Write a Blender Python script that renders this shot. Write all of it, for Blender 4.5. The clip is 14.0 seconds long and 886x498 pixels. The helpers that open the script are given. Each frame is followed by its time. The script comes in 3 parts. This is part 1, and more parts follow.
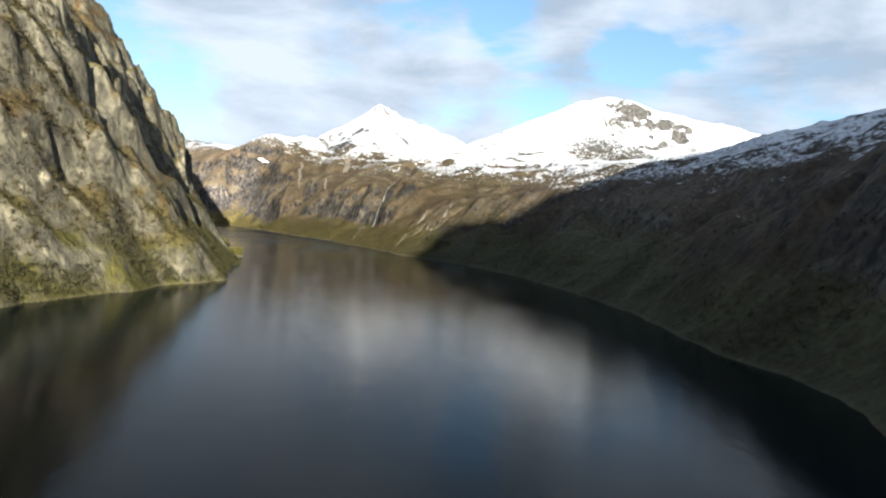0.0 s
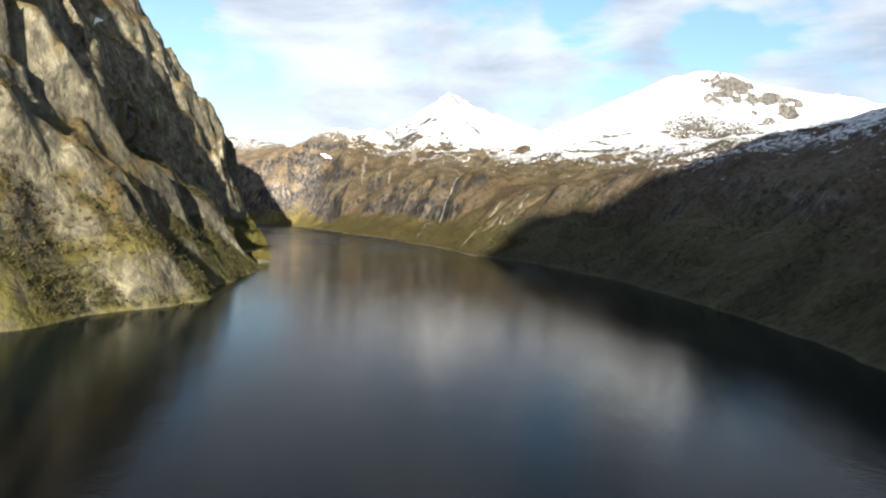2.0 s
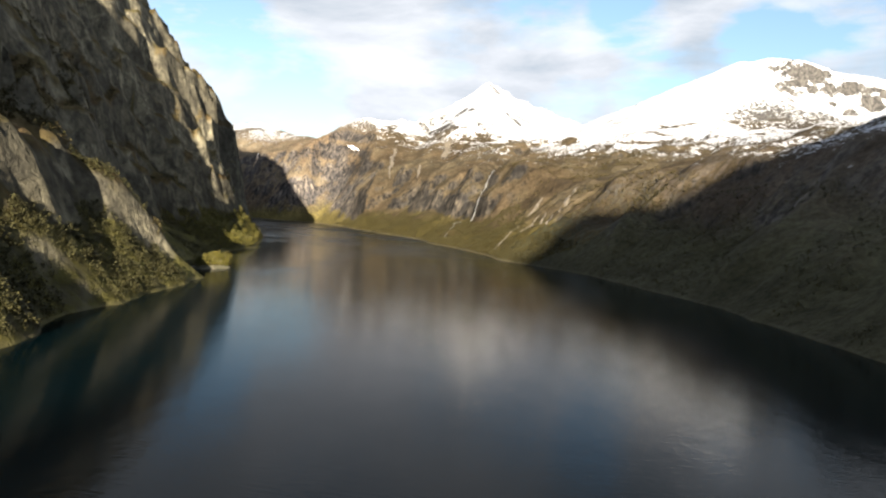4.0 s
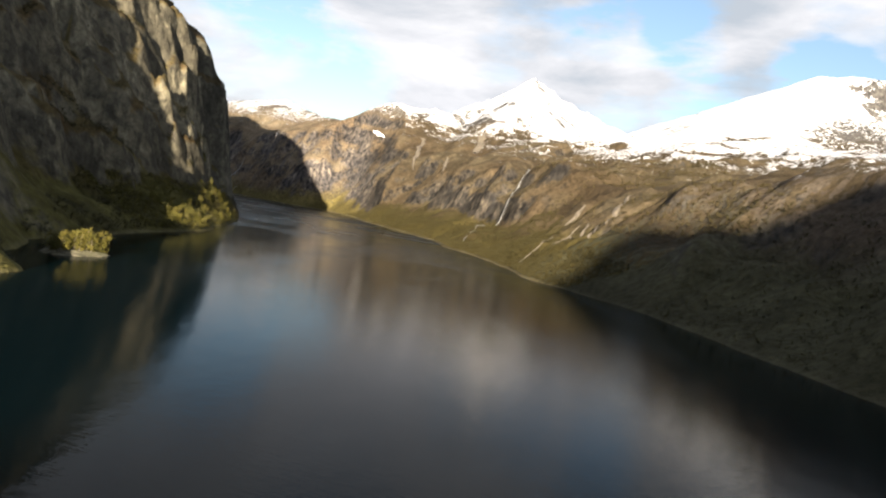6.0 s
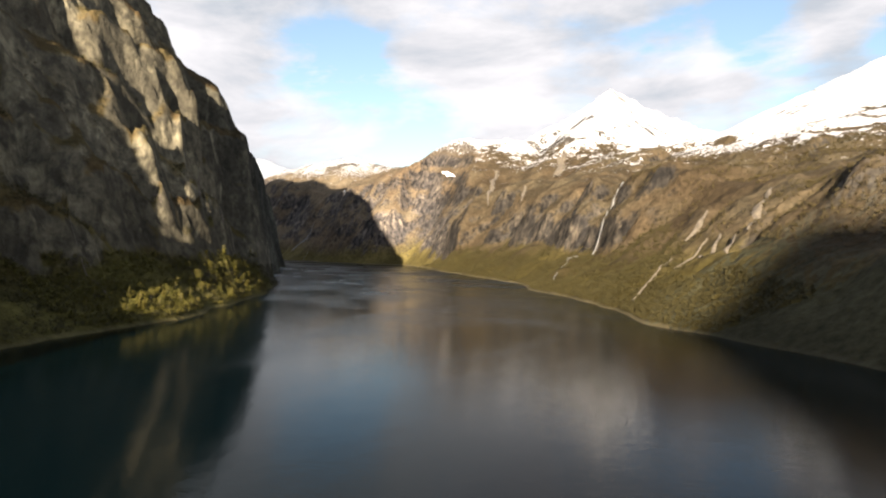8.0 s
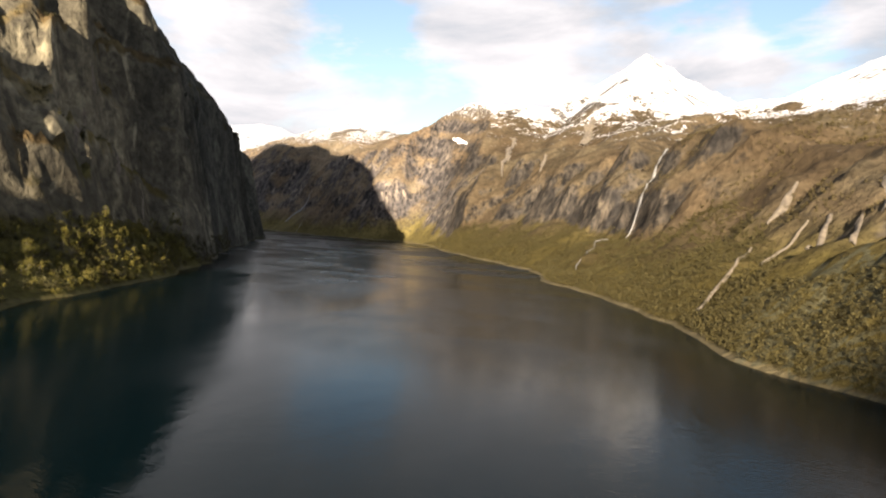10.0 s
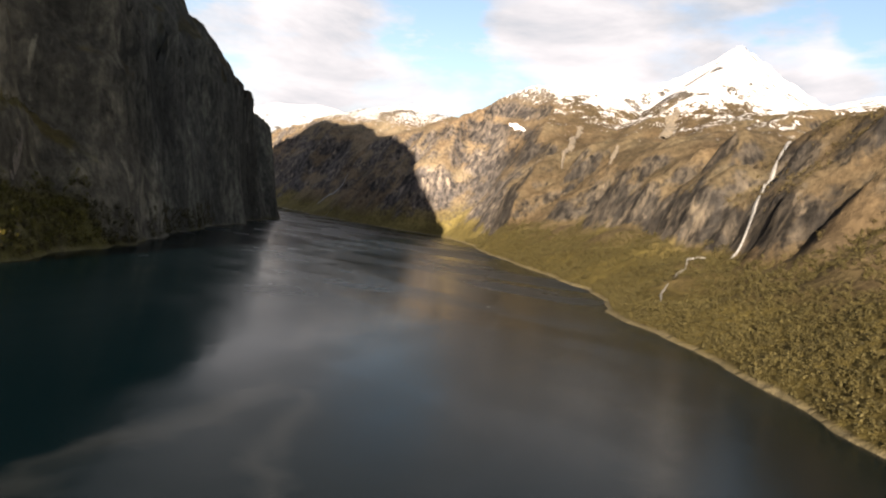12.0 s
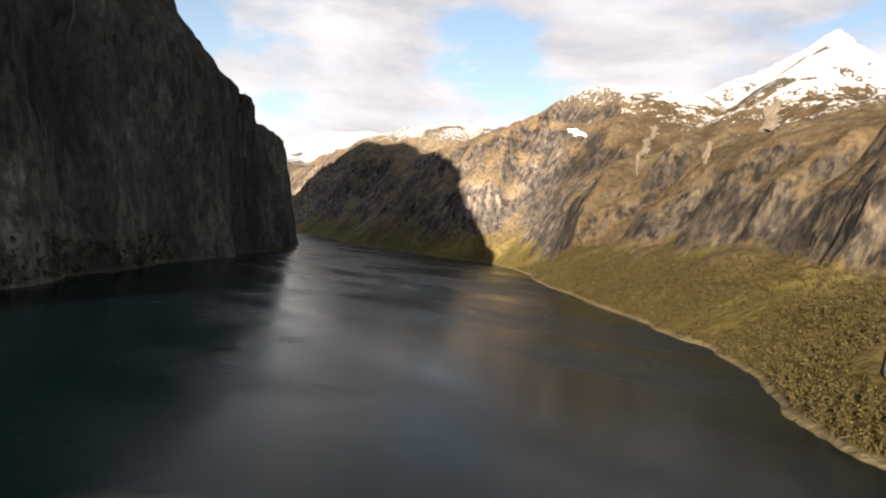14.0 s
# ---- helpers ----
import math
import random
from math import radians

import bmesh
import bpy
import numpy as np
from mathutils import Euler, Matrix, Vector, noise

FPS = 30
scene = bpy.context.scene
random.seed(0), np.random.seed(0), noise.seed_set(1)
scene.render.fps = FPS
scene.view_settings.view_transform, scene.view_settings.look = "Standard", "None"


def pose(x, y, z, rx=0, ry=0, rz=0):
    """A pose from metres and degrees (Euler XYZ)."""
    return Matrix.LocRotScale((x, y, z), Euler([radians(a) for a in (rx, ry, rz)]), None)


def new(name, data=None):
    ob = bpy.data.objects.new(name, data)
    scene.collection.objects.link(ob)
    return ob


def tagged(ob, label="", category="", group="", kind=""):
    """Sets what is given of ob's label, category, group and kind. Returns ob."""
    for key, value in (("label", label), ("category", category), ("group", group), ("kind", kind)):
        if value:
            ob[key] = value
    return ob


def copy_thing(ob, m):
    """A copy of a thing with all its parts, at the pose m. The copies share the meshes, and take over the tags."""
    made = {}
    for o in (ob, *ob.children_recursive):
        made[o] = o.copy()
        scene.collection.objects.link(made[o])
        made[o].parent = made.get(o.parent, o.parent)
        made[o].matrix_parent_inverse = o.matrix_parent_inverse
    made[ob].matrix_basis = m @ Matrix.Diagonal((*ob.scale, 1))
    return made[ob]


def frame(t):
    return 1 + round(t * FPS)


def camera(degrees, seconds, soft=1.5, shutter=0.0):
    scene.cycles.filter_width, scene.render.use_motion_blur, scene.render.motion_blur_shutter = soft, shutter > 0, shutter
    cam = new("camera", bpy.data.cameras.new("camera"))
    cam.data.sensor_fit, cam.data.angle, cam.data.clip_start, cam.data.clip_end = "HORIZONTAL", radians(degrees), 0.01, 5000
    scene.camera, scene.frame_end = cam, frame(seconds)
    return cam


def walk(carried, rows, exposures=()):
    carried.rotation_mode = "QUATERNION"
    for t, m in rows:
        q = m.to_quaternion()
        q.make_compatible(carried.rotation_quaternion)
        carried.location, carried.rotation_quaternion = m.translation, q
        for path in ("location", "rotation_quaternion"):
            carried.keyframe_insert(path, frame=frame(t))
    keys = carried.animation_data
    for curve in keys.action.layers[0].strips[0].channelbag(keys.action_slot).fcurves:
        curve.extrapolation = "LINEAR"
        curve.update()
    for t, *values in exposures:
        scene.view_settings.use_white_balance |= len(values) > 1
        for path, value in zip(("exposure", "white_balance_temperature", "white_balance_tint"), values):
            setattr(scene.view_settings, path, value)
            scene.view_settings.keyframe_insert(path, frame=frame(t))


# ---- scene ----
cam = camera(68.0, 14.0, soft=2.2)
# seconds, then yaw to the left, pitch up and roll, in degrees
TURNS = [
    (0.0, 2.16, -2.19, 4.66),
    (0.5, 3.53, -3.41, 4.99),
    (1.0, 3.29, -5.04, 12.14),
    (1.5, 6.96, -5.08, 9.54),
    (2.0, 8.85, -2.95, 3.04),
    (2.5, 9.11, -2.53, 2.73),
    (2.7, 9.69, -2.10, 1.44),
    (4.8, 13.64, -3.74, 5.16),
    (5.0, 14.74, -3.28, 2.94),
    (5.5, 14.75, -1.35, 1.50),
    (6.0, 14.92, -3.33, 9.47),
    (6.5, 18.31, -3.14, 4.00),
    (7.0, 18.21, -3.66, 5.40),
    (7.5, 20.55, -2.91, 8.74),
    (8.0, 23.57, -0.30, 1.20),
    (8.2, 23.10, -0.81, 1.16),
    (10.3, 25.44, -2.43, 3.47),
    (10.5, 25.91, -2.06, 3.21),
    (11.0, 27.69, -1.93, 1.63),
    (11.5, 27.66, -3.43, 6.17),
    (12.0, 29.75, -3.20, 7.87),
    (12.5, 32.47, -1.50, -1.80),
    (13.0, 32.35, -2.51, 4.65),
    (13.5, 34.39, -2.18, 2.60),
    (14.0, 35.21, -1.64, 5.89),
]


def eye(t):
    """The aircraft's path, a smooth slow turn to the left."""
    return [float(np.polyval(c, t)) for c in ((-0.0148962, -0.2807, -0.348844, 7.62731), (-0.00989729, 0.0498845, 35.6837, -1.38493), (0.0273889, -0.892459, 24.0921))]


EXPOSURES = [(0.0, 2.30, 5450, 7), (2.7, 2.52, 5800, 9), (5.0, 2.44, 6150, 11), (8.0, 2.48, 6400, 14), (11.0, 2.54, 6600, 16), (14.0, 2.44, 6650, 17)]
walk(cam, [(t, pose(*eye(t), 90 + pitch, 0, yaw) @ pose(0, 0, 0, 0, 0, roll)) for t, yaw, pitch, roll in TURNS], EXPOSURES)

# ---- light ----
SUN_AZ = Vector((0.242, -0.970, 0.0)).normalized()
SUN_EL = radians(11.8)
to_sun = Vector((SUN_AZ.x * math.cos(SUN_EL), SUN_AZ.y * math.cos(SUN_EL), math.sin(SUN_EL)))
sun_data = bpy.data.lights.new("sun", "SUN")
sun_data.energy, sun_data.angle, sun_data.color = 5.0, radians(0.5), (1.0, 0.83, 0.60)
sun = new("sun", sun_data)
sun.rotation_euler = to_sun.to_track_quat("Z", "Y").to_euler()

world = bpy.data.worlds.new("sky")
scene.world = world
world.use_nodes = True


def link(tree, a, b):
    tree.links.new(a, b)


def node(tree, kind, **values):
    n = tree.nodes.new(kind)
    for key, value in values.items():
        n.inputs[key].default_value = value
    return n


def math_node(tree, op, a, b=None, clamp=False):
    n = tree.nodes.new("ShaderNodeMath")
    n.operation, n.use_clamp = op, clamp
    for k, v in enumerate((a, b)):
        if v is None:
            continue
        if isinstance(v, (int, float)):
            n.inputs[k].default_value = v
        else:
            link(tree, v, n.inputs[k])
    return n.outputs[0]


def ramp(tree, fac, stops):
    n = tree.nodes.new("ShaderNodeValToRGB")
    el = n.color_ramp.elements
    while len(el) < len(stops):
        el.new(0.5)
    for e, (p, c) in zip(el, stops):
        e.position, e.color = p, (*c, 1.0) if len(c) == 3 else c
    link(tree, fac, n.inputs[0])
    return n.outputs[0]


def grey(v):
    return (v, v, v)


def mix(tree, fac, a, b):
    n = tree.nodes.new("ShaderNodeMix")
    n.data_type = "RGBA"
    if isinstance(fac, (int, float)):
        n.inputs[0].default_value = fac
    else:
        link(tree, fac, n.inputs[0])
    for k, v in ((6, a), (7, b)):
        if isinstance(v, tuple):
            n.inputs[k].default_value = (*v, 1.0)
        else:
            link(tree, v, n.inputs[k])
    return n.outputs[2]


def noise_tex(tree, vector, scale, detail=4.0, rough=0.55, distort=0.0):
    n = node(tree, "ShaderNodeTexNoise", Scale=scale, Detail=detail, Roughness=rough, Distortion=distort)
    link(tree, vector, n.inputs["Vector"])
    return n.outputs["Fac"]


def scaled(tree, vector, sx, sy, sz, loc=(0, 0, 0), rot=(0, 0, 0)):
    n = tree.nodes.new("ShaderNodeMapping")
    n.inputs["Scale"].default_value = (sx, sy, sz)
    n.inputs["Location"].default_value = loc
    n.inputs["Rotation"].default_value = rot
    link(tree, vector, n.inputs["Vector"])
    return n.outputs[0]


# sky with broken cloud over it
wt = world.node_tree
wt.nodes.clear()
sky = wt.nodes.new("ShaderNodeTexSky")
sky.sky_type, sky.sun_disc = "NISHITA", False
sky.sun_elevation, sky.sun_rotation = SUN_EL, math.atan2(SUN_AZ.x, SUN_AZ.y)
coord = wt.nodes.new("ShaderNodeTexCoord")
way = coord.outputs["Generated"]
split = wt.nodes.new("ShaderNodeSeparateXYZ")
link(wt, way, split.inputs[0])
# banks of cloud drawn out along the horizon
big = noise_tex(wt, scaled(wt, way, 2.0, 2.0, 5.5, (3.1, 0.4, 0)), 1.3, 8.0, 0.56, 0.25)
small = noise_tex(wt, scaled(wt, way, 3.4, 3.4, 9.0, (7.3, 1.4, 2)), 1.6, 6.0, 0.6, 0.2)
dens = math_node(wt, "ADD", math_node(wt, "MULTIPLY", big, 0.8), math_node(wt, "MULTIPLY", small, 0.2))
# breaks of blue: bearing to the left of the fjord's axis, height and width in degrees
BREAKS = [(12, 14, 6), (5, 11, 6), (3, 9, 6), (-21, 12, 5), (15, 9, 4), (34, 13.5, 9), (26, 8, 8), (50, 12.5, 8), (7, 17, 9), (-1, 19, 7), (-5, 10.5, 7), (-15, 15.5, 9), (59, 14, 8), (-27, 11, 6), (21, 25, 10), (-40, 20, 12)]


def sky_spots(rows):
    total = None
    for az, el, size in rows:
        a, e = radians(az), radians(el)
        dot = wt.nodes.new("ShaderNodeVectorMath")
        dot.operation = "DOT_PRODUCT"
        link(wt, way, dot.inputs[0])
        dot.inputs[1].default_value = (-math.sin(a) * math.cos(e), math.cos(a) * math.cos(e), math.sin(e))
        near = math_node(wt, "DIVIDE", math_node(wt, "SUBTRACT", dot.outputs["Value"], math.cos(radians(size))), 1 - math.cos(radians(size)), True)
        near = ramp(wt, near, [(0.0, grey(0)), (0.35, grey(0.35)), (1.0, grey(1))])
        total = near if total is None else math_node(wt, "MAXIMUM", total, near)
    return total


holes = sky_spots(BREAKS)
wide_open = sky_spots([(-12, 13.5, 4.5), (-2, 16, 4), (39, 7, 5), (48, 8, 5)])
dens = math_node(wt, "ADD", math_node(wt, "MULTIPLY", math_node(wt, "SUBTRACT", dens, 0.5), 1.7), 0.70)
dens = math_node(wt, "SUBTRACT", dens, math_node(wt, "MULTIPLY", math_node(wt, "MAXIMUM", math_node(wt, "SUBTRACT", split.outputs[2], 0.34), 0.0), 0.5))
dens = math_node(wt, "SUBTRACT", dens, math_node(wt, "MULTIPLY", holes, 0.25))
dens = math_node(wt, "SUBTRACT", dens, math_node(wt, "MULTIPLY", wide_open, 0.16))
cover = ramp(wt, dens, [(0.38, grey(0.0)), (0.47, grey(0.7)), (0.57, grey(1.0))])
clear = ramp(wt, math_node(wt, "ADD", math_node(wt, "MULTIPLY", split.outputs[1], 0.5), 0.5), [(0.20, grey(0.45)), (0.55, grey(1.0))])
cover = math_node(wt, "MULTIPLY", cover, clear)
shade_n = noise_tex(wt, scaled(wt, way, 2.2, 2.2, 6.5, (1.2, 5.0, 3)), 1.5, 8.0, 0.60, 0.3)
# heavier grey banks of cloud
banks = sky_spots([(9, 13, 7), (-9, 13, 5), (-25, 17, 9), (41, 17, 8), (33, 19, 6), (53, 15, 7), (-3, 22, 7)])
shade_n = math_node(wt, "SUBTRACT", shade_n, math_node(wt, "MULTIPLY", banks, 0.14))
cloud = ramp(wt, shade_n, [(0.33, (0.70, 0.76, 0.81)), (0.45, (0.95, 0.96, 0.97)), (0.60, (1.24, 1.22, 1.20))])
SKY = 0.041
bg_sky = node(wt, "ShaderNodeBackground", Strength=SKY)
link(wt, sky.outputs[0], bg_sky.inputs[0])
bg_cloud = node(wt, "ShaderNodeBackground", Strength=0.156)
link(wt, cloud, bg_cloud.inputs[0])
mixer = wt.nodes.new("ShaderNodeMixShader")
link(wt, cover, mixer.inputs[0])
link(wt, bg_sky.outputs[0], mixer.inputs[1])
link(wt, bg_cloud.outputs[0], mixer.inputs[2])
out = wt.nodes.new("ShaderNodeOutputWorld")
link(wt, mixer.outputs[0], out.inputs[0])


# ---- materials ----
def material(name):
    m = bpy.data.materials.new(name)
    m.use_nodes = True
    return m, m.node_tree, m.node_tree.nodes["Principled BSDF"]


def multiplied(tree, a, b):
    n = tree.nodes.new("ShaderNodeMix")
    n.data_type, n.blend_type = "RGBA", "MULTIPLY"
    n.inputs[0].default_value = 1.0
    link(tree, a, n.inputs[6])
    link(tree, b, n.inputs[7])
    return n.outputs[2]


def centred(tree, value, by):
    return math_node(tree, "MULTIPLY", math_node(tree, "SUBTRACT", value, 0.5), by)


def mountain_material(name, rock_a, rock_b, green, heath, russet, snow_line, green_top, bare=0.55, soft=0.10, tall=2.2, edge=0.1, snow=(0.46, 0.48, 0.52), snow_east=0.0, patchy=0.5, foot_green=0.2, inner_shade=1.0, stained=0.85, west_haze=1.0, outcrops=()):
    """Streaked rock where it is steep, heath and grass on the gentler ground, greener near the water, snow above snow_line."""
    m, t, bsdf = material(name)
    geo = t.nodes.new("ShaderNodeNewGeometry")
    place = geo.outputs["Position"]
    sep = t.nodes.new("ShaderNodeSeparateXYZ")
    link(t, place, sep.inputs[0])
    nor = t.nodes.new("ShaderNodeSeparateXYZ")
    link(t, geo.outputs["Normal"], nor.inputs[0])
    z, nz = sep.outputs[2], nor.outputs[2]
    fine = noise_tex(t, scaled(t, place, 0.5, 0.5, 0.5 / (0.5 + 0.5 * tall)), 1.0, 6.0, 0.62)
    mid = noise_tex(t, place, 0.085, 5.0, 0.58)
    wide = noise_tex(t, place, 0.017, 4.0, 0.55, 0.3)
    streak = noise_tex(t, scaled(t, place, 0.22, 0.22, 0.22 / tall), 1.0, 6.0, 0.6, 0.6)
    stain = noise_tex(t, scaled(t, place, 0.34, 0.34, 0.045, (3, 8, 1)), 1.0, 5.0, 0.6, 0.3)
    face = noise_tex(t, scaled(t, place, 0.050, 0.050, 0.030), 1.0, 5.0, 0.6, 0.5)
    pale = noise_tex(t, scaled(t, place, 0.11, 0.11, 0.055, (9, 4, 2)), 1.0, 6.0, 0.62, 0.6)
    rock = mix(t, ramp(t, streak, [(0.38, grey(0)), (0.62, grey(1))]), rock_a, rock_b)
    rock = mix(t, ramp(t, face, [(0.42, grey(0)), (0.58, grey(0.75))]), rock, rock_b)
    rock = mix(t, ramp(t, stain, [(0.40, grey(stained)), (0.54, grey(0))]), rock, tuple(0.55 * c for c in rock_b))
    rock = mix(t, ramp(t, pale, [(0.61, grey(0)), (0.70, grey(0.8))]), rock, tuple(min(0.42, 1.5 * c) for c in rock_a))
    rock = multiplied(t, rock, ramp(t, wide, [(0.36, grey(1.2)), (0.62, grey(0.62))]))
    rock = multiplied(t, rock, ramp(t, fine, [(0.3, grey(0.62)), (0.5, grey(1.0)), (0.72, grey(1.28))]))
    # plants hold where it is not too steep
    slope = math_node(t, "ADD", nz, centred(t, mid, 0.55 * patchy * 2))
    slope = math_node(t, "ADD", slope, centred(t, fine, 0.34))
    slope = math_node(t, "ADD", slope, centred(t, wide, 0.35))
    foot = math_node(t, "DIVIDE", math_node(t, "SUBTRACT", 22.0, z), 22.0, True)
    slope = math_node(t, "ADD", slope, math_node(t, "MULTIPLY", foot, foot_green))
    plants = ramp(t, slope, [(bare - soft, grey(0)), (min(0.98, bare + soft), grey(0.95))])
    turf = mix(t, ramp(t, math_node(t, "ADD", math_node(t, "MULTIPLY", wide, 0.6), math_node(t, "MULTIPLY", mid, 0.4)), [(0.40, grey(0)), (0.60, grey(1))]), heath, russet)
    low = math_node(t, "ADD", z, centred(t, wide, green_top * 1.3))
    low = math_node(t, "ADD", low, centred(t, mid, green_top * 0.5))
    low = math_node(t, "DIVIDE", low, green_top, True)
    leaf = mix(t, ramp(t, low, [(0.40, grey(0)), (1.0, grey(1))]), green, turf)
    leaf = multiplied(t, leaf, ramp(t, fine, [(0.3, grey(0.55)), (0.5, grey(0.95)), (0.7, grey(1.3))]))
    leaf = multiplied(t, leaf, ramp(t, math_node(t, "ADD", math_node(t, "MULTIPLY", face, 0.6), math_node(t, "MULTIPLY", wide, 0.4)), [(0.40, grey(1.12)), (0.58, grey(0.62))]))
    ground = mix(t, plants, rock, leaf)
    if inner_shade < 1.0:
        # shade on the wall's farther half, painted in as a darker, bluer tint
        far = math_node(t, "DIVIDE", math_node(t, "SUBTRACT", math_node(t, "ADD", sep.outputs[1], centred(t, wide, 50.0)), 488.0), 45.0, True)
        ground = multiplied(t, ground, mix(t, far, (1.0, 1.0, 1.0), (0.86 * inner_shade, inner_shade, 1.22 * inner_shade)))
    if west_haze > 1.0:
        # haze towards the head of the fjord, painted in as paler, bluer ground
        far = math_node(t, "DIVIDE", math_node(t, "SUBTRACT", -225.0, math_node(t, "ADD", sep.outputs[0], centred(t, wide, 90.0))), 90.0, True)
        ground = multiplied(t, ground, mix(t, far, (1.0, 1.0, 1.0), (west_haze, west_haze, 1.08 * west_haze)))
    # a pale washed band of stone at the water's edge
    wash = math_node(t, "ADD", z, centred(t, mid, 1.6))
    ground = mix(t, ramp(t, math_node(t, "MULTIPLY", wash, 0.8, True), [(0.2, grey(edge)), (0.6, grey(0))]), ground, (0.17, 0.15, 0.11))
    # bare grey stone on the heights
    stone = multiplied(t, mix(t, ramp(t, streak, [(0.40, grey(0)), (0.60, grey(1))]), (0.085, 0.082, 0.078), (0.038, 0.037, 0.037)), ramp(t, fine, [(0.3, grey(0.6)), (0.7, grey(1.3))]))
    ground = mix(t, math_node(t, "DIVIDE", math_node(t, "SUBTRACT", math_node(t, "ADD", z, centred(t, mid, 40.0)), snow_line - 12.0), 22.0, True), ground, stone)
    # snow: whole above, drawn out into tongues below, thin on the steep
    rise = math_node(t, "MULTIPLY", math_node(t, "MAXIMUM", math_node(t, "SUBTRACT", z, snow_line), 0.0), 0.45)
    lie = math_node(t, "ADD", math_node(t, "SUBTRACT", z, rise), centred(t, wide, 24.0))
    lie = math_node(t, "ADD", lie, centred(t, mid, 14.0))
    lie = math_node(t, "ADD", lie, centred(t, fine, 96.0))
    lie = math_node(t, "ADD", lie, centred(t, streak, 50.0))
    lie = math_node(t, "ADD", lie, centred(t, stain, 80.0))
    steep = math_node(t, "MULTIPLY", math_node(t, "MAXIMUM", math_node(t, "SUBTRACT", 0.86, nz), 0.0), 120.0)
    lie = math_node(t, "SUBTRACT", lie, steep)
    rugged = math_node(t, "ADD", nz, centred(t, fine, 0.35))
    sheer = math_node(t, "MULTIPLY", math_node(t, "MAXIMUM", math_node(t, "SUBTRACT", 0.70, rugged), 0.0), 420.0)
    lie = math_node(t, "SUBTRACT", lie, sheer)
    if snow_east:
        east = math_node(t, "DIVIDE", math_node(t, "ADD", sep.outputs[0], 330.0), 330.0, True)
        lie = math_node(t, "ADD", lie, math_node(t, "MULTIPLY", east, snow_east))
    crag = noise_tex(t, scaled(t, place, 0.026, 0.026, 0.045), 1.0, 6.0, 0.62, 0.5)
    lie = math_node(t, "SUBTRACT", lie, math_node(t, "MULTIPLY", ramp(t, crag, [(0.53, grey(0)), (0.66, grey(1))]), 50.0))
    # places where the wind keeps the rock bare
    for ox, oy, size, depth in outcrops:
        dist = t.nodes.new("ShaderNodeVectorMath")
        dist.operation = "DISTANCE"
        flat = t.nodes.new("ShaderNodeCombineXYZ")
        link(t, sep.outputs[0], flat.inputs[0])
        link(t, sep.outputs[1], flat.inputs[1])
        link(t, flat.outputs[0], dist.inputs[0])
        dist.inputs[1].default_value = (ox, oy, 0)
        reach = math_node(t, "ADD", dist.outputs["Value"], centred(t, crag, 1.6 * size))
        within = math_node(t, "SUBTRACT", 1.0, math_node(t, "DIVIDE", reach, size), True)
        specks = ramp(t, math_node(t, "ADD", math_node(t, "MULTIPLY", fine, 0.5), math_node(t, "MULTIPLY", stain, 0.5)), [(0.44, grey(0)), (0.56, grey(1))])
        lie = math_node(t, "SUBTRACT", lie, math_node(t, "MULTIPLY", math_node(t, "MULTIPLY", within, specks), depth))
    lie = math_node(t, "DIVIDE", math_node(t, "SUBTRACT", lie, snow_line - 16.0), 36.0, True)
    white = ramp(t, lie, [(0.10, grey(0)), (0.40, grey(0.5)), (0.85, grey(1))])
    link(t, mix(t, white, ground, snow), bsdf.inputs["Base Color"])
    bsdf.inputs["Roughness"].default_value = 0.9
    bsdf.inputs["Specular IOR Level"].default_value = 0.04
    bump = node(t, "ShaderNodeBump", Distance=1.0)
    link(t, math_node(t, "SUBTRACT", 0.85, math_node(t, "MULTIPLY", white, 0.65)), bump.inputs["Strength"])
    hsum = math_node(t, "ADD", math_node(t, "MULTIPLY", streak, 1.1), math_node(t, "MULTIPLY", fine, 0.8))
    link(t, math_node(t, "ADD", hsum, math_node(t, "MULTIPLY", stain, 0.6 * stained)), bump.inputs["Height"])
    link(t, bump.outputs[0], bsdf.inputs["Normal"])
    return m


M_CLIFF = mountain_material("cliff_rock", (0.188, 0.172, 0.120), (0.062, 0.058, 0.045), (0.066, 0.061, 0.018), (0.078, 0.068, 0.030), (0.084, 0.058, 0.028), 330, 34, 0.59, 0.09, 1.2, 0.12, foot_green=0.03, inner_shade=0.48, stained=0.4)
OUTCROPS = ((160, 785, 66, 190), (188, 748, 44, 150), (228, 1030, 34, 230), (306, 1013, 26, 160), (-150, 1095, 30, 130))
M_SLOPE = mountain_material("mountain_slope", (0.077, 0.066, 0.051), (0.022, 0.021, 0.020), (0.052, 0.043, 0.014), (0.060, 0.050, 0.032), (0.064, 0.048, 0.029), 121, 24, 0.60, 0.07, 2.6, 0.3, snow_east=34.0, foot_green=0.16, stained=1.0, west_haze=2.0, outcrops=OUTCROPS)
M_NEAR = mountain_material("near_slope", (0.128, 0.117, 0.104), (0.050, 0.048, 0.046), (0.050, 0.049, 0.028), (0.075, 0.066, 0.051), (0.079, 0.062, 0.046), 70, 40, 0.62, 0.10, 2.2, 0.1)
# haze over the far range is put into its greyer, bluer snow colour
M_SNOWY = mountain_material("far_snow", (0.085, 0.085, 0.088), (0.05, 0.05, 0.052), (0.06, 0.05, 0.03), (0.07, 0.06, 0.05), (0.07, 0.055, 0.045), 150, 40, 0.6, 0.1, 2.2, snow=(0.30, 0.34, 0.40))


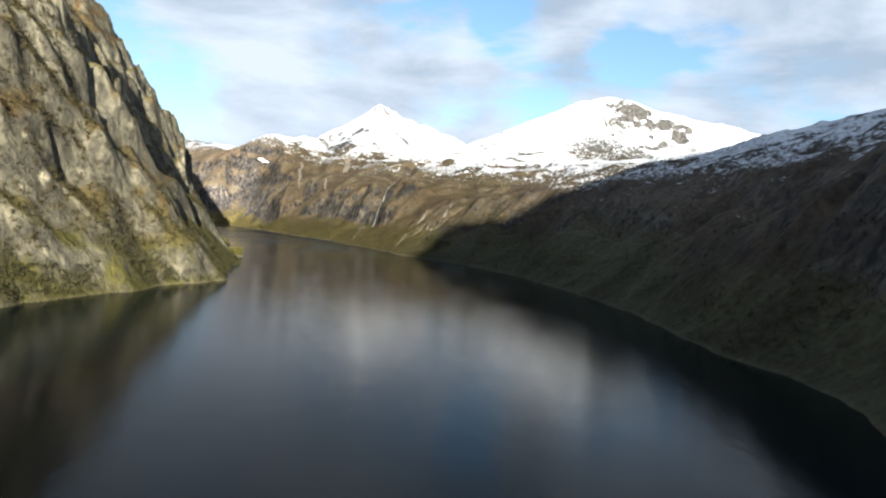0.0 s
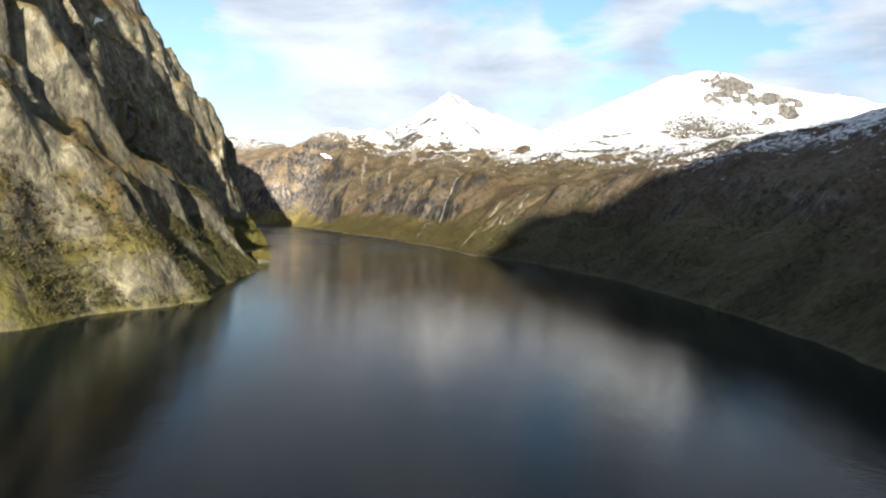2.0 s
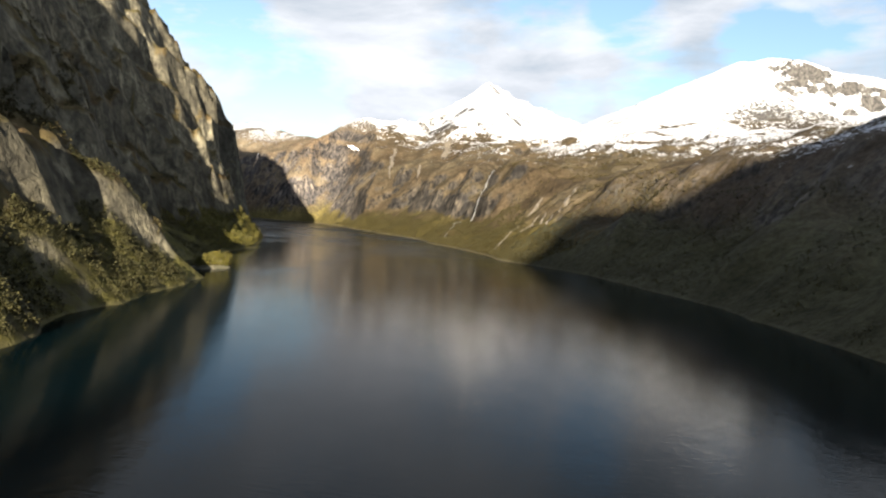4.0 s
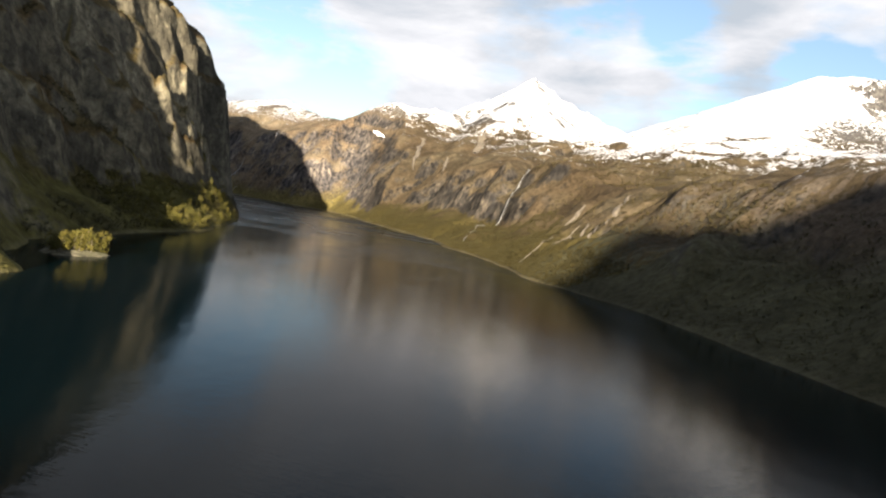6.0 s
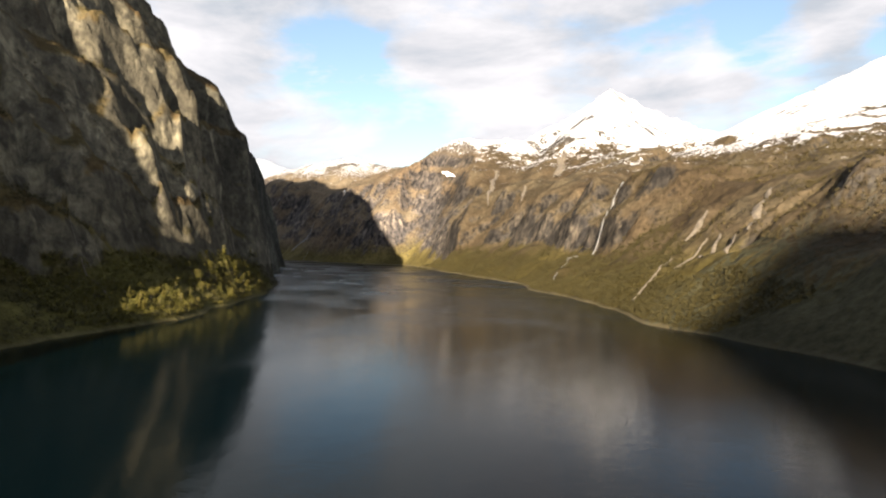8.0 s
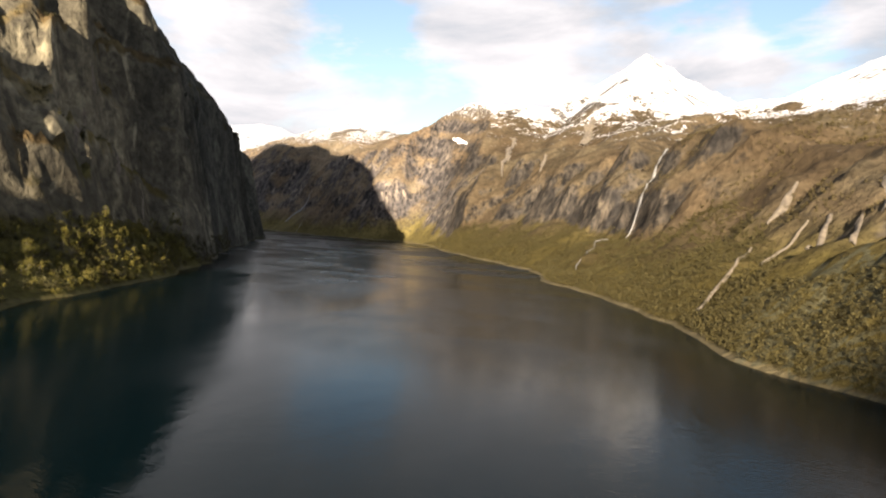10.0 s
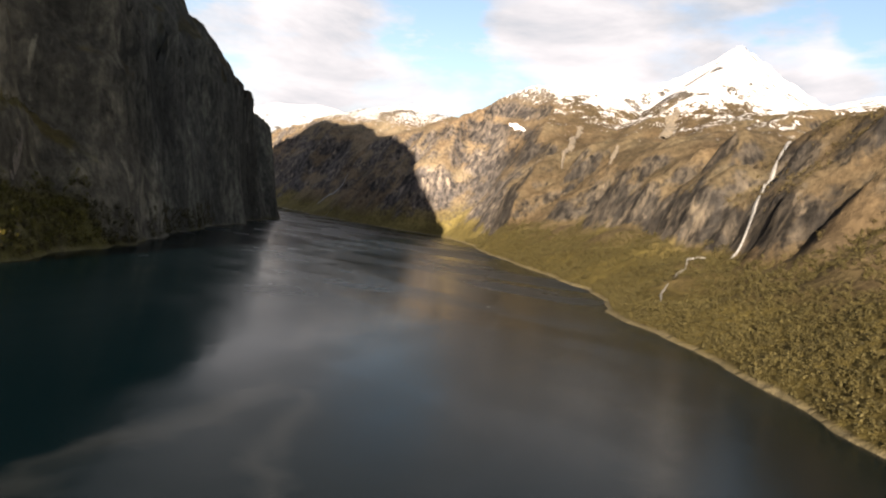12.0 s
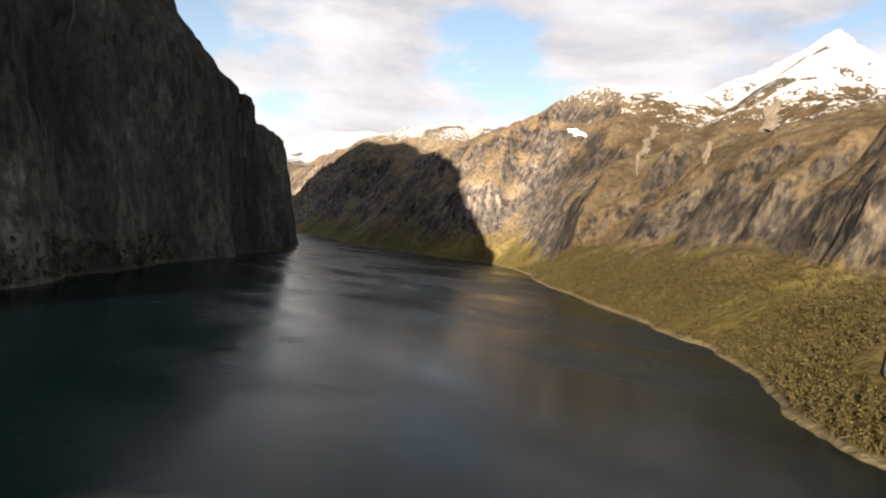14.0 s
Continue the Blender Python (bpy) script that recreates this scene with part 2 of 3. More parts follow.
def near_line(tree, place, line, width):
    """1 on a line of places on the water, falling to 0 at width from it."""
    total = None
    for (ax, ay), (bx, by) in zip(line[:-1], line[1:]):
        way, span = Vector((bx - ax, by - ay, 0)), math.hypot(bx - ax, by - ay)
        off = tree.nodes.new("ShaderNodeVectorMath")
        off.operation = "SUBTRACT"
        link(tree, place, off.inputs[0])
        off.inputs[1].default_value = (ax, ay, 0)
        dot = tree.nodes.new("ShaderNodeVectorMath")
        dot.operation = "DOT_PRODUCT"
        link(tree, off.outputs[0], dot.inputs[0])
        dot.inputs[1].default_value = way / span ** 2
        foot = tree.nodes.new("ShaderNodeVectorMath")
        foot.operation = "SCALE"
        foot.inputs[0].default_value = way
        link(tree, math_node(tree, "MULTIPLY", dot.outputs["Value"], 1.0, True), foot.inputs["Scale"])
        gap = tree.nodes.new("ShaderNodeVectorMath")
        gap.operation = "DISTANCE"
        link(tree, off.outputs[0], gap.inputs[0])
        link(tree, foot.outputs[0], gap.inputs[1])
        near = math_node(tree, "SUBTRACT", 1.0, math_node(tree, "DIVIDE", gap.outputs["Value"], width), True)
        total = near if total is None else math_node(tree, "MAXIMUM", total, near)
    return total


# trails of slick water, with their widths; their sky shine is painted pale
SLICK_TRAILS = [([(-95, 430), (-99, 442), (-102, 454), (-102, 462), (-90, 447), (-79, 435)], 2.6), ([(-113, 474), (-120, 485), (-127, 497), (-125, 503), (-114, 498)], 3.0),
          ([(-252, 592), (-240, 600), (-228, 618)], 3.2), ([(-205, 592), (-175, 552), (-152, 527)], 2.2)]


def water_material():
    m, t, bsdf = material("fjord_water")
    geo = t.nodes.new("ShaderNodeNewGeometry")
    place = geo.outputs["Position"]
    wide = noise_tex(t, place, 0.008, 3.0, 0.5, 0.6)
    # patches of wind and slick lying along the fjord
    gust = noise_tex(t, scaled(t, place, 0.030, 0.011, 0.02, (0, 0, 0), (0, 0, 0.45)), 1.0, 5.0, 0.55, 0.9)
    slick = noise_tex(t, scaled(t, place, 0.040, 0.006, 0.02, (4, 0, 0), (0, 0, 0.55)), 1.0, 3.0, 0.5, 0.6)
    ripple = noise_tex(t, scaled(t, place, 0.6, 2.6, 1.0, (0, 0, 0), (0, 0, -0.25)), 1.0, 3.0, 0.6)
    swell = noise_tex(t, scaled(t, place, 0.22, 0.12, 0.2, (0, 0, 0), (0, 0, 0.5)), 1.0, 2.0, 0.5)
    torn = noise_tex(t, scaled(t, place, 0.16, 0.10, 0.1, (2, 6, 0), (0, 0, 0.5)), 1.0, 5.0, 0.6, 0.5)
    # the trails wander to and fro
    sway = t.nodes.new("ShaderNodeCombineXYZ")
    link(t, centred(t, noise_tex(t, scaled(t, place, 1, 1, 1, (40, 9, 0)), 0.09, 3.0, 0.55), 11.0), sway.inputs[0])
    link(t, centred(t, noise_tex(t, scaled(t, place, 1, 1, 1, (-15, 70, 0)), 0.09, 3.0, 0.55), 11.0), sway.inputs[1])
    bent = t.nodes.new("ShaderNodeVectorMath")
    link(t, place, bent.inputs[0])
    link(t, sway.outputs[0], bent.inputs[1])
    slick_shine = None
    for line, width in SLICK_TRAILS:
        one = near_line(t, bent.outputs[0], line, width)
        slick_shine = one if slick_shine is None else math_node(t, "MAXIMUM", slick_shine, one)
    body = math_node(t, "MULTIPLY", slick_shine, 3.0, True)
    slick_shine = ramp(t, math_node(t, "ADD", slick_shine, centred(t, torn, 2.0)), [(0.20, grey(0.0)), (0.9, grey(0.9))])
    slick_shine = math_node(t, "MULTIPLY", slick_shine, body)
    deep = mix(t, wide, (0.0005, 0.0032, 0.0044), (0.0008, 0.0044, 0.0060))
    # sky reflected in the slicks, painted as a paler base colour
    link(t, mix(t, slick_shine, deep, (0.011, 0.014, 0.015)), bsdf.inputs["Base Color"])
    calm = ramp(t, gust, [(0.40, grey(0.05)), (0.64, grey(0.13))])
    lines = ramp(t, slick, [(0.46, grey(0.0)), (0.50, grey(0.03)), (0.54, grey(0.0))])
    # a light wind ruffles the water farther up the fjord
    sep = t.nodes.new("ShaderNodeSeparateXYZ")
    link(t, place, sep.inputs[0])
    wind = math_node(t, "DIVIDE", math_node(t, "SUBTRACT", math_node(t, "ADD", sep.outputs[1], centred(t, gust, 260.0)), 330.0), 330.0, True)
    lanes = ramp(t, noise_tex(t, scaled(t, place, 0.020, 0.045, 0.02, (1, 7, 0), (0, 0, 0.15)), 1.0, 4.0, 0.5, 0.5), [(0.40, grey(0.4)), (0.58, grey(1.0))])
    ruffled = math_node(t, "ADD", calm, math_node(t, "MULTIPLY", math_node(t, "MULTIPLY", wind, lanes), 0.27))
    link(t, math_node(t, "SUBTRACT", ruffled, lines, True), bsdf.inputs["Roughness"])
    bsdf.inputs["IOR"].default_value = 1.33
    bsdf.inputs["Specular IOR Level"].default_value = 0.11
    bump = node(t, "ShaderNodeBump", Strength=0.5, Distance=0.07)
    link(t, math_node(t, "ADD", math_node(t, "MULTIPLY", ripple, 0.5), swell), bump.inputs["Height"])
    link(t, bump.outputs[0], bsdf.inputs["Normal"])
    return m


M_WATER = water_material()


# ---- relief ----
def lattice(seed):
    rng = np.random.RandomState(seed)
    return rng.rand(256, 256) * 2 - 1


LAT = [lattice(k) for k in range(8)]


def value_noise(x, y, k):
    g = LAT[k % 8]
    xi, yi = np.floor(x).astype(int), np.floor(y).astype(int)
    fx, fy = x - xi, y - yi
    fx, fy = fx * fx * (3 - 2 * fx), fy * fy * (3 - 2 * fy)
    a, b = g[xi & 255, yi & 255], g[(xi + 1) & 255, yi & 255]
    c, d = g[xi & 255, (yi + 1) & 255], g[(xi + 1) & 255, (yi + 1) & 255]
    return (a * (1 - fx) + b * fx) * (1 - fy) + (c * (1 - fx) + d * fx) * fy


def fbm(x, y, size, octaves=5, k=0, gain=0.5):
    """Fractal noise, about -1 to 1, with its widest waves size metres long."""
    total, amp, norm = 0, 1.0, 0.0
    for o in range(octaves):
        s = 2.03 ** o / size
        total = total + amp * value_noise(x * s + 17.3 * o + 5 * k, y * s - 9.1 * o + 11 * k, k + o)
        norm += amp
        amp *= gain
    return total / norm * 1.6


def ridged(x, y, size, octaves=4, k=0):
    total, amp, norm = 0, 1.0, 0.0
    for o in range(octaves):
        s = 2.1 ** o / size
        total = total + amp * (1 - 2 * np.abs(value_noise(x * s + 7.7 * o, y * s + 3.3 * o, k + o)))
        norm += amp
        amp *= 0.5
    return total / norm


def shore_coords(x, y, line):
    """Signed distance inland (left of the line's direction is water when side = 1) and the length along the line."""
    best = np.full(x.shape, 1e9)
    dist, along = np.zeros(x.shape), np.zeros(x.shape)
    run = 0.0
    for (ax, ay), (bx, by) in zip(line[:-1], line[1:]):
        ex, ey = bx - ax, by - ay
        ll = math.hypot(ex, ey)
        u = np.clip(((x - ax) * ex + (y - ay) * ey) / ll ** 2, 0, 1)
        qx, qy = x - (ax + u * ex), y - (ay + u * ey)
        d = np.hypot(qx, qy)
        cross = ex * (y - ay) - ey * (x - ax)
        near = d < best - 1e-6
        best = np.where(near, d, best)
        dist = np.where(near, np.where(cross >= 0, d, -d), dist)
        along = np.where(near, run + u * ll, along)
        run += ll
    return dist, along


def lengths(line):
    return np.concatenate([[0], np.cumsum([math.hypot(b[0] - a[0], b[1] - a[1]) for a, b in zip(line[:-1], line[1:])])])


def ridge_field(x, y, ridges):
    """The highest of several ridges: each is (points x, y, z; slope each side; rounding)."""
    top = np.full(x.shape, -1e3)
    for points, slope, soft in ridges:
        for (ax, ay, az), (bx, by, bz) in zip(points[:-1], points[1:]):
            ex, ey = bx - ax, by - ay
            u = np.clip(((x - ax) * ex + (y - ay) * ey) / (ex * ex + ey * ey), 0, 1)
            d = np.hypot(x - (ax + u * ex), y - (ay + u * ey))
            h = az + u * (bz - az) - slope * (np.sqrt(d * d + soft * soft) - soft)
            top = np.maximum(top, h)
    return top


def smooth_min(a, b, k):
    h = np.clip(0.5 + 0.5 * (b - a) / k, 0, 1)
    return b * (1 - h) + a * h - k * h * (1 - h)


def relief(name, x0, x1, y0, y1, step, height, mat, label, category="mountain", floor_z=-2.0, group=""):
    """A mountain as one mesh over a grid, kept only where it stands above the water's bed."""
    xs, ys = np.arange(x0, x1 + step / 2, step), np.arange(y0, y1 + step / 2, step)
    gx, gy = np.meshgrid(xs, ys, indexing="ij")
    gz = height(gx, gy)
    nx, ny = gx.shape
    keep = gz > floor_z
    cell = keep[:-1, :-1] | keep[1:, :-1] | keep[:-1, 1:] | keep[1:, 1:]
    ids = np.arange(nx * ny).reshape(nx, ny)
    quads = np.stack([ids[:-1, :-1], ids[1:, :-1], ids[1:, 1:], ids[:-1, 1:]], -1)[cell]
    used = np.zeros(nx * ny, bool)
    used[quads.ravel()] = True
    remap = np.cumsum(used) - 1
    verts = np.stack([gx.ravel(), gy.ravel(), np.maximum(gz, floor_z - 4).ravel()], -1)[used]
    quads = remap[quads]
    me = bpy.data.meshes.new(name)
    me.vertices.add(len(verts))
    me.vertices.foreach_set("co", verts.ravel())
    me.loops.add(quads.size)
    me.loops.foreach_set("vertex_index", quads.ravel().astype(np.int32))
    me.polygons.add(len(quads))
    me.polygons.foreach_set("loop_start", np.arange(0, quads.size, 4, dtype=np.int32))
    me.update(calc_edges=True)
    me.materials.append(mat)
    ob = new(name, me)
    return tagged(ob, label, category, group)


# ---- the fjord's left wall ----
# shore points seen from the flight, each with the steepness of the wall above it
LEFT = [(-140, -420), (-112, -150), (-95, 0), (-88, 100), (-84, 150), (-76, 178), (-72, 205), (-80, 240), (-88, 272), (-94, 294), (-108, 300), (-122, 322),
        (-128, 352), (-137, 380), (-143, 408), (-160, 446), (-181, 480), (-193, 498), (-211, 524), (-249, 570), (-276, 602), (-300, 640), (-318, 668), (-339, 703),
        (-372, 738), (-440, 762), (-600, 790), (-1100, 830)]
LEFT_S = lengths(LEFT)
# how far inland the shelf at the foot of the wall reaches
KNEE = [12] * 12 + [22, 28, 28, 17, 15, 16, 16] + [12] * 9
# at each shore point: height at the knee of the slope, 40 m inland, 80 m inland, and of the crest
# the wall before the islet
OPEN_WALL = [
    (13, 52, 90, 190), (14, 56, 95, 200), (14, 58, 95, 210), (14, 58, 98, 220), (13, 54, 104, 228), (13, 52, 108, 236),
    (12, 44, 112, 244), (11, 38, 114, 250), (10, 34, 114, 252), (9, 34, 114, 252), (9, 37, 113, 244), (10, 44, 112, 232)]
# the wall over the wooded shelf
SHELF_WALL = [
    (9, 30, 100, 210), (10, 25, 95, 206), (11, 30, 100, 204), (14, 57, 122, 208), (13, 84, 142, 228), (14, 84, 138, 233)]
# the wall to its far end
END_WALL = [
    (69, 92, 136, 218), (64, 100, 128, 214), (68, 89, 136, 212), (64, 82, 139, 210), (62, 81, 139, 208), (54, 65, 123, 205),
    (40, 62, 106, 200), (36, 64, 95, 195), (27, 70, 89, 190), (19, 66, 91, 198)]
LEFT_H = OPEN_WALL + SHELF_WALL + END_WALL


def left_wall(x, y, table=LEFT_H):
    wx = x + 3.5 * fbm(x, y, 26, 4, 1)
    wy = y + 3.5 * fbm(x, y, 26, 4, 2)
    d, s = shore_coords(wx, wy, LEFT)
    prof = [np.interp(s, LEFT_S, [h[k] for h in table]) for k in range(4)]
    # ribs and gullies, slanting down along the open wall and upright farther in
    slant = 0.62 * np.clip((345 - y) / 60, 0, 1)
    rise = np.interp(d, [0, 12, 40, 80, 200], [0, 12, 50, 105, 230])
    lean = s + slant * rise + 9 * fbm(x, y, 48, 3, 2)
    rib = 0.9 * ridged(lean, d * 0.35, 44, 2, 3)
    inside = np.clip(d / 22, 0, 1)
    d = d + inside * ((6.0 + 3.0 * slant) * rib + 4.0 * fbm(lean, d * 0.6, 70, 4, 4) + 0.9 * ridged(lean, d * 0.2, 15, 3, 5))
    knee = np.interp(s, LEFT_S, KNEE)

    def profile(d):
        h = np.where(d < knee, prof[0] * d / knee, prof[0] + (prof[1] - prof[0]) * (d - knee) / (40 - knee))
        h = np.where(d > 40, prof[1] + (prof[2] - prof[1]) * (d - 40) / 40, h)
        h = np.where(d > 80, prof[2] + (prof[3] - prof[2]) * np.clip((d - 80) / 130, 0, 1.0) ** 0.8, h)
        return np.where(d < 0, d * 0.8, h)

    # blocks and overhung ledges, as broad as they are high
    up = profile(d)
    block = ridged(s + 0.25 * up, up * 0.8 + 5 * fbm(x, y, 40, 2, 3), 27, 4, 6) + 0.8 * fbm(s, up * 1.3, 12, 4, 1)
    h = profile(d + inside * 4.4 * block)
    # ledges
    h = h + np.clip(d / 20, 0, 1) * (2.6 * fbm(x, y, 14, 5, 5) + 2.2 * np.sin(h / 4.6 + s * 0.05 + 3.0 * fbm(x, y, 45, 3, 6)))
    return h


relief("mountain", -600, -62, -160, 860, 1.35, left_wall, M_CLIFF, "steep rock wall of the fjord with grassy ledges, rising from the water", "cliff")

# ---- right side ----
RIGHT = [(90, -420), (76, -150), (70, 0), (68, 110), (62, 217), (54, 272), (37, 335), (2, 405), (-20, 438), (-38, 455), (-51, 480), (-60, 503), (-80, 536), (-96, 554),
         (-114, 588), (-166, 660), (-222, 733), (-238, 757), (-268, 789), (-298, 820), (-338, 814), (-392, 828), (-440, 848), (-640, 960), (-1300, 1400)]
RIGHT = RIGHT[::-1]
RIGHT_S = lengths(RIGHT)


# at each of these shore points: height 40, 75, 220 and 480 m inland
RIGHT_H = [(28, 60, 110, 150), (28, 62, 110, 150), (32, 66, 110, 152), (33, 68, 112, 155), (32, 68, 116, 160), (28, 66, 120, 168), (27, 66, 122, 165), (26, 66, 118, 150), (24, 64, 116, 150), (18, 54, 104, 145),
           (16, 52, 92, 135), (16, 48, 82, 128), (16, 44, 78, 125), (17, 42, 76, 125), (17, 42, 76, 125), (18, 42, 84, 128), (20, 46, 98, 142), (22, 50, 104, 146), (23, 53, 120, 160),
           (24, 55, 125, 168), (24, 56, 128, 174), (24, 57, 129, 182), (24, 58, 128, 175), (24, 58, 128, 175), (24, 58, 128, 175)]


def smooth_max(a, b, k):
    return -smooth_min(-a, -b, k)


RAVINE = [(-70, 800), (-77, 750), (-80, 690), (-82, 640), (-84, 600), (-83, 560)]


def right_slope(ridges, rough=1.0, band_at=lambda y: 0.0 * y, sink=lambda y: 0.0 * y):
    def height(x, y):
        wx = x + 4.0 * fbm(x, y, 40, 4, 1)
        wy = y + 4.0 * fbm(x, y, 40, 4, 2)
        d, s = shore_coords(wx, wy, RIGHT)
        inside = np.clip(d / 30, 0, 1)
        rib = ridged(s + 0.35 * d, d * 0.2, 42, 4, 2)
        rib = 0.6 * rib + 0.5 * ridged(s + 0.15 * d, d * 0.12, 17, 3, 5)
        here = band_at(y)
        d2 = d + inside * ((13.0 - 8.0 * here) * rib - 2.0 + 8.0 * fbm(s, d * 0.5, 90, 4, 3)) * rough
        p = [np.interp(s, RIGHT_S, [h[k] for h in RIGHT_H]) for k in range(4)]
        # far inland the heights of neighbouring shores flow into one another
        total, high, crest_h = 0, 0, 0
        for (ax, ay), row in zip(RIGHT, RIGHT_H):
            w = ((x - ax) ** 2 + (y - ay) ** 2 + 400.0) ** -2.5
            total, high, crest_h = total + w, high + w * row[2], crest_h + w * row[3]
        p[2], p[3] = high / total, crest_h / total
        h = np.where(d2 < 40, p[0] * d2 / 40, p[0] + (p[1] - p[0]) * (d2 - 40) / 35)
        h = np.where(d2 > 75, p[1] + (p[2] - p[1]) * (d2 - 75) / 145, h)
        h = np.where(d2 > 220, p[2] + (p[3] - p[2]) * np.clip((d2 - 220) / 260, 0, 1.4), h)
        h = np.where(d2 < 0, d2 * 0.8, h)
        field = ridge_field(x, y, ridges)
        crest = field + rough * (4.0 * ridged(x, y, 110, 5, 4) - 1.7 + 3.2 * ridged(x + 0.5 * y, y, 34, 5, 5) - 1.2)
        h = smooth_max(h, np.minimum(crest, d2 * 1.35 - 6), 12.0) * np.clip(d2 / 12, 0, 1) + h * (1 - np.clip(d2 / 12, 0, 1))
        # a steep band of rock with upright grooves, between the wooded foot and the heath
        edge = 9.0 * fbm(s, d, 60, 4, 2)
        band = here * np.clip((h - 17 - edge) / 8, 0, 1) * np.clip((72 + edge - h) / 34, 0, 1)
        groove = ridged(s + 4 * fbm(x, y, 30, 3, 4), d * 0.10, 17, 3, 1) + 0.6 * ridged(s, d * 0.2, 8, 2, 3)
        h = h + band * (8.0 + 6.0 * groove + 2.2 * fbm(x, y, 17, 4, 3))
        # the dome breaks off in a crag towards the fjord
        crag = np.clip((x - 172) / 26, 0, 1) * np.clip((370 - x) / 50, 0, 1)
        lip = y - 962 + 12 * fbm(x, y, 40, 4, 5)
        front = np.maximum(150 + np.where(lip > 0, 1.08, 2.0) * lip, 106 + 0.12 * (y - 850))
        h = h - crag * np.maximum(h - front, 0) * np.clip((y - 800) / 60, 0, 1)
        # the waterfall's ravine
        cut = np.full(x.shape, 1e3)
        for (ax, ay), (bx, by) in zip(RAVINE[:-1], RAVINE[1:]):
            u = np.clip(((x - ax) * (bx - ax) + (y - ay) * (by - ay)) / ((bx - ax) ** 2 + (by - ay) ** 2), 0, 1)
            cut = np.minimum(cut, np.hypot(x - ax - u * (bx - ax), y - ay - u * (by - ay)))
        h = h - 9.0 * np.exp(-(cut / 9.0) ** 2) * np.clip(h / 25, 0, 1)
        # ledges and rock bands; the snowfields above lie smooth
        up = np.clip(d2 / 40, 0, 1)
        bare = 1 - 0.75 * np.clip((h - 92) / 30, 0, 1)
        h = h + bare * up * 2.2 * np.sin(h * 0.25 + 3.0 * fbm(x, y, 120, 4, 7)) * (0.55 + 0.45 * fbm(s, d, 90, 3, 1))
        return h + bare * inside * rough * (2.0 * fbm(x, y, 16, 4, 6) + 4.0 * up * ridged(x, y, 38, 5, 2)) - sink(y)
    return height


NEAR_RIDGE = [([(270, -900, 235), (250, -560, 227), (252, -340, 214), (255, -220, 198), (275, 0, 192), (310, 250, 164), (350, 420, 135), (380, 560, 110)], 0.80, 30),
              ([(246, -520, 238), (254, -410, 230)], 1.20, 10)]
DOME, SHOULDER = (216, 1042, 246), (98, 1481, 226)
PEAK, KNOB, BROW = (-160, 1115, 216), (-232, 937, 130), (-357, 938, 103)
DOME_RIDGES = [([DOME, (168, 976, 219), (112, 972, 193), (70, 945, 160), (40, 860, 106)], 0.50, 14), ([DOME, SHOULDER], 0.50, 14),
               ([DOME, (270, 1069, 233), (381, 1045, 212), (560, 1080, 190)], 0.60, 14)]
PEAK_RIDGES = [([PEAK, (-238, 1003, 139), (-249, 975, 141), KNOB], 0.95, 3), ([KNOB, (-280, 921, 130), BROW], 0.60, 8),
               ([PEAK, (-141, 922, 148), (-100, 880, 95)], 0.80, 3), ([PEAK, (-100, 1110, 156)], 0.90, 3),
               ([PEAK, (-113, 1295, 215), (-100, 1414, 231), (-74, 1458, 224), (-12, 1532, 212), SHOULDER], 0.90, 3)]
CAP_RIDGES = [([(-1000, 1230, 96), (-820, 1160, 106), (-680, 1120, 116), (-597, 1091, 131), (-514, 1091, 141), (-470, 1076, 131), (-415, 1046, 118), BROW], 0.45, 10)]
INLAND = NEAR_RIDGE + DOME_RIDGES + PEAK_RIDGES + CAP_RIDGES
near_h = right_slope(NEAR_RIDGE, sink=lambda y: np.clip((y - 490) * 0.06, 0, 4))
inland_h = right_slope(INLAND, 1.0, lambda y: np.clip((y - 590) / 25, 0, 1) * np.clip((840 - y) / 60, 0, 1))
relief("mountain", 55, 520, -1000, -118, 6.0, near_h, M_NEAR, "mountain behind the fjord bend with a snowy crest")
relief("mountain", -40, 480, -120, 560, 2.2, near_h, M_NEAR, "shaded brown mountainside falling to the fjord below a snowy ridge")
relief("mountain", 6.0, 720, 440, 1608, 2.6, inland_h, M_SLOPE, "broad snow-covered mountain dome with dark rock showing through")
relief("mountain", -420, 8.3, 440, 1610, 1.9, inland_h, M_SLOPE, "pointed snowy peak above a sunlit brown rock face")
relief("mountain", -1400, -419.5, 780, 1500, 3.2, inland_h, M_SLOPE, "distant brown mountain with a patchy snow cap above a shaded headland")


def far_range(ridges, k=0, rough=1.0):
    def height(x, y):
        return ridge_field(x, y, ridges) + rough * (10 * ridged(x, y, 160, 5, k) + 5 * fbm(x, y, 60, 5, k + 1))
    return height


FAR_TWO = [([(-700, 1900, 200), (-1150, 1900, 225), (-1238, 1900, 236), (-1330, 1880, 268), (-1400, 1900, 272), (-1549, 1900, 272), (-1620, 1920, 220), (-1760, 1950, 250), (-2000, 2000, 275), (-2400, 2100, 275)], 0.42, 25)]
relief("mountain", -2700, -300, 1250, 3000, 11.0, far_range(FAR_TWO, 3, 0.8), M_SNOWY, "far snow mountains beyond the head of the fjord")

# ---- water ----
me = bpy.data.meshes.new("water")
R = 4400
me.from_pydata([(-R, -R + 600, 0), (R, -R + 600, 0), (R, R, 0), (-R, R, 0)], [], [(0, 1, 2, 3)])
me.materials.append(M_WATER)
tagged(new("water", me), "calm dark blue-green fjord water with soft reflections", "water", "", "structure")


GX, GY, GSTEP = -780.0, 20.0, 2.0
_gx, _gy = np.meshgrid(np.arange(GX, 180, GSTEP), np.arange(GY, 1220, GSTEP), indexing="ij")
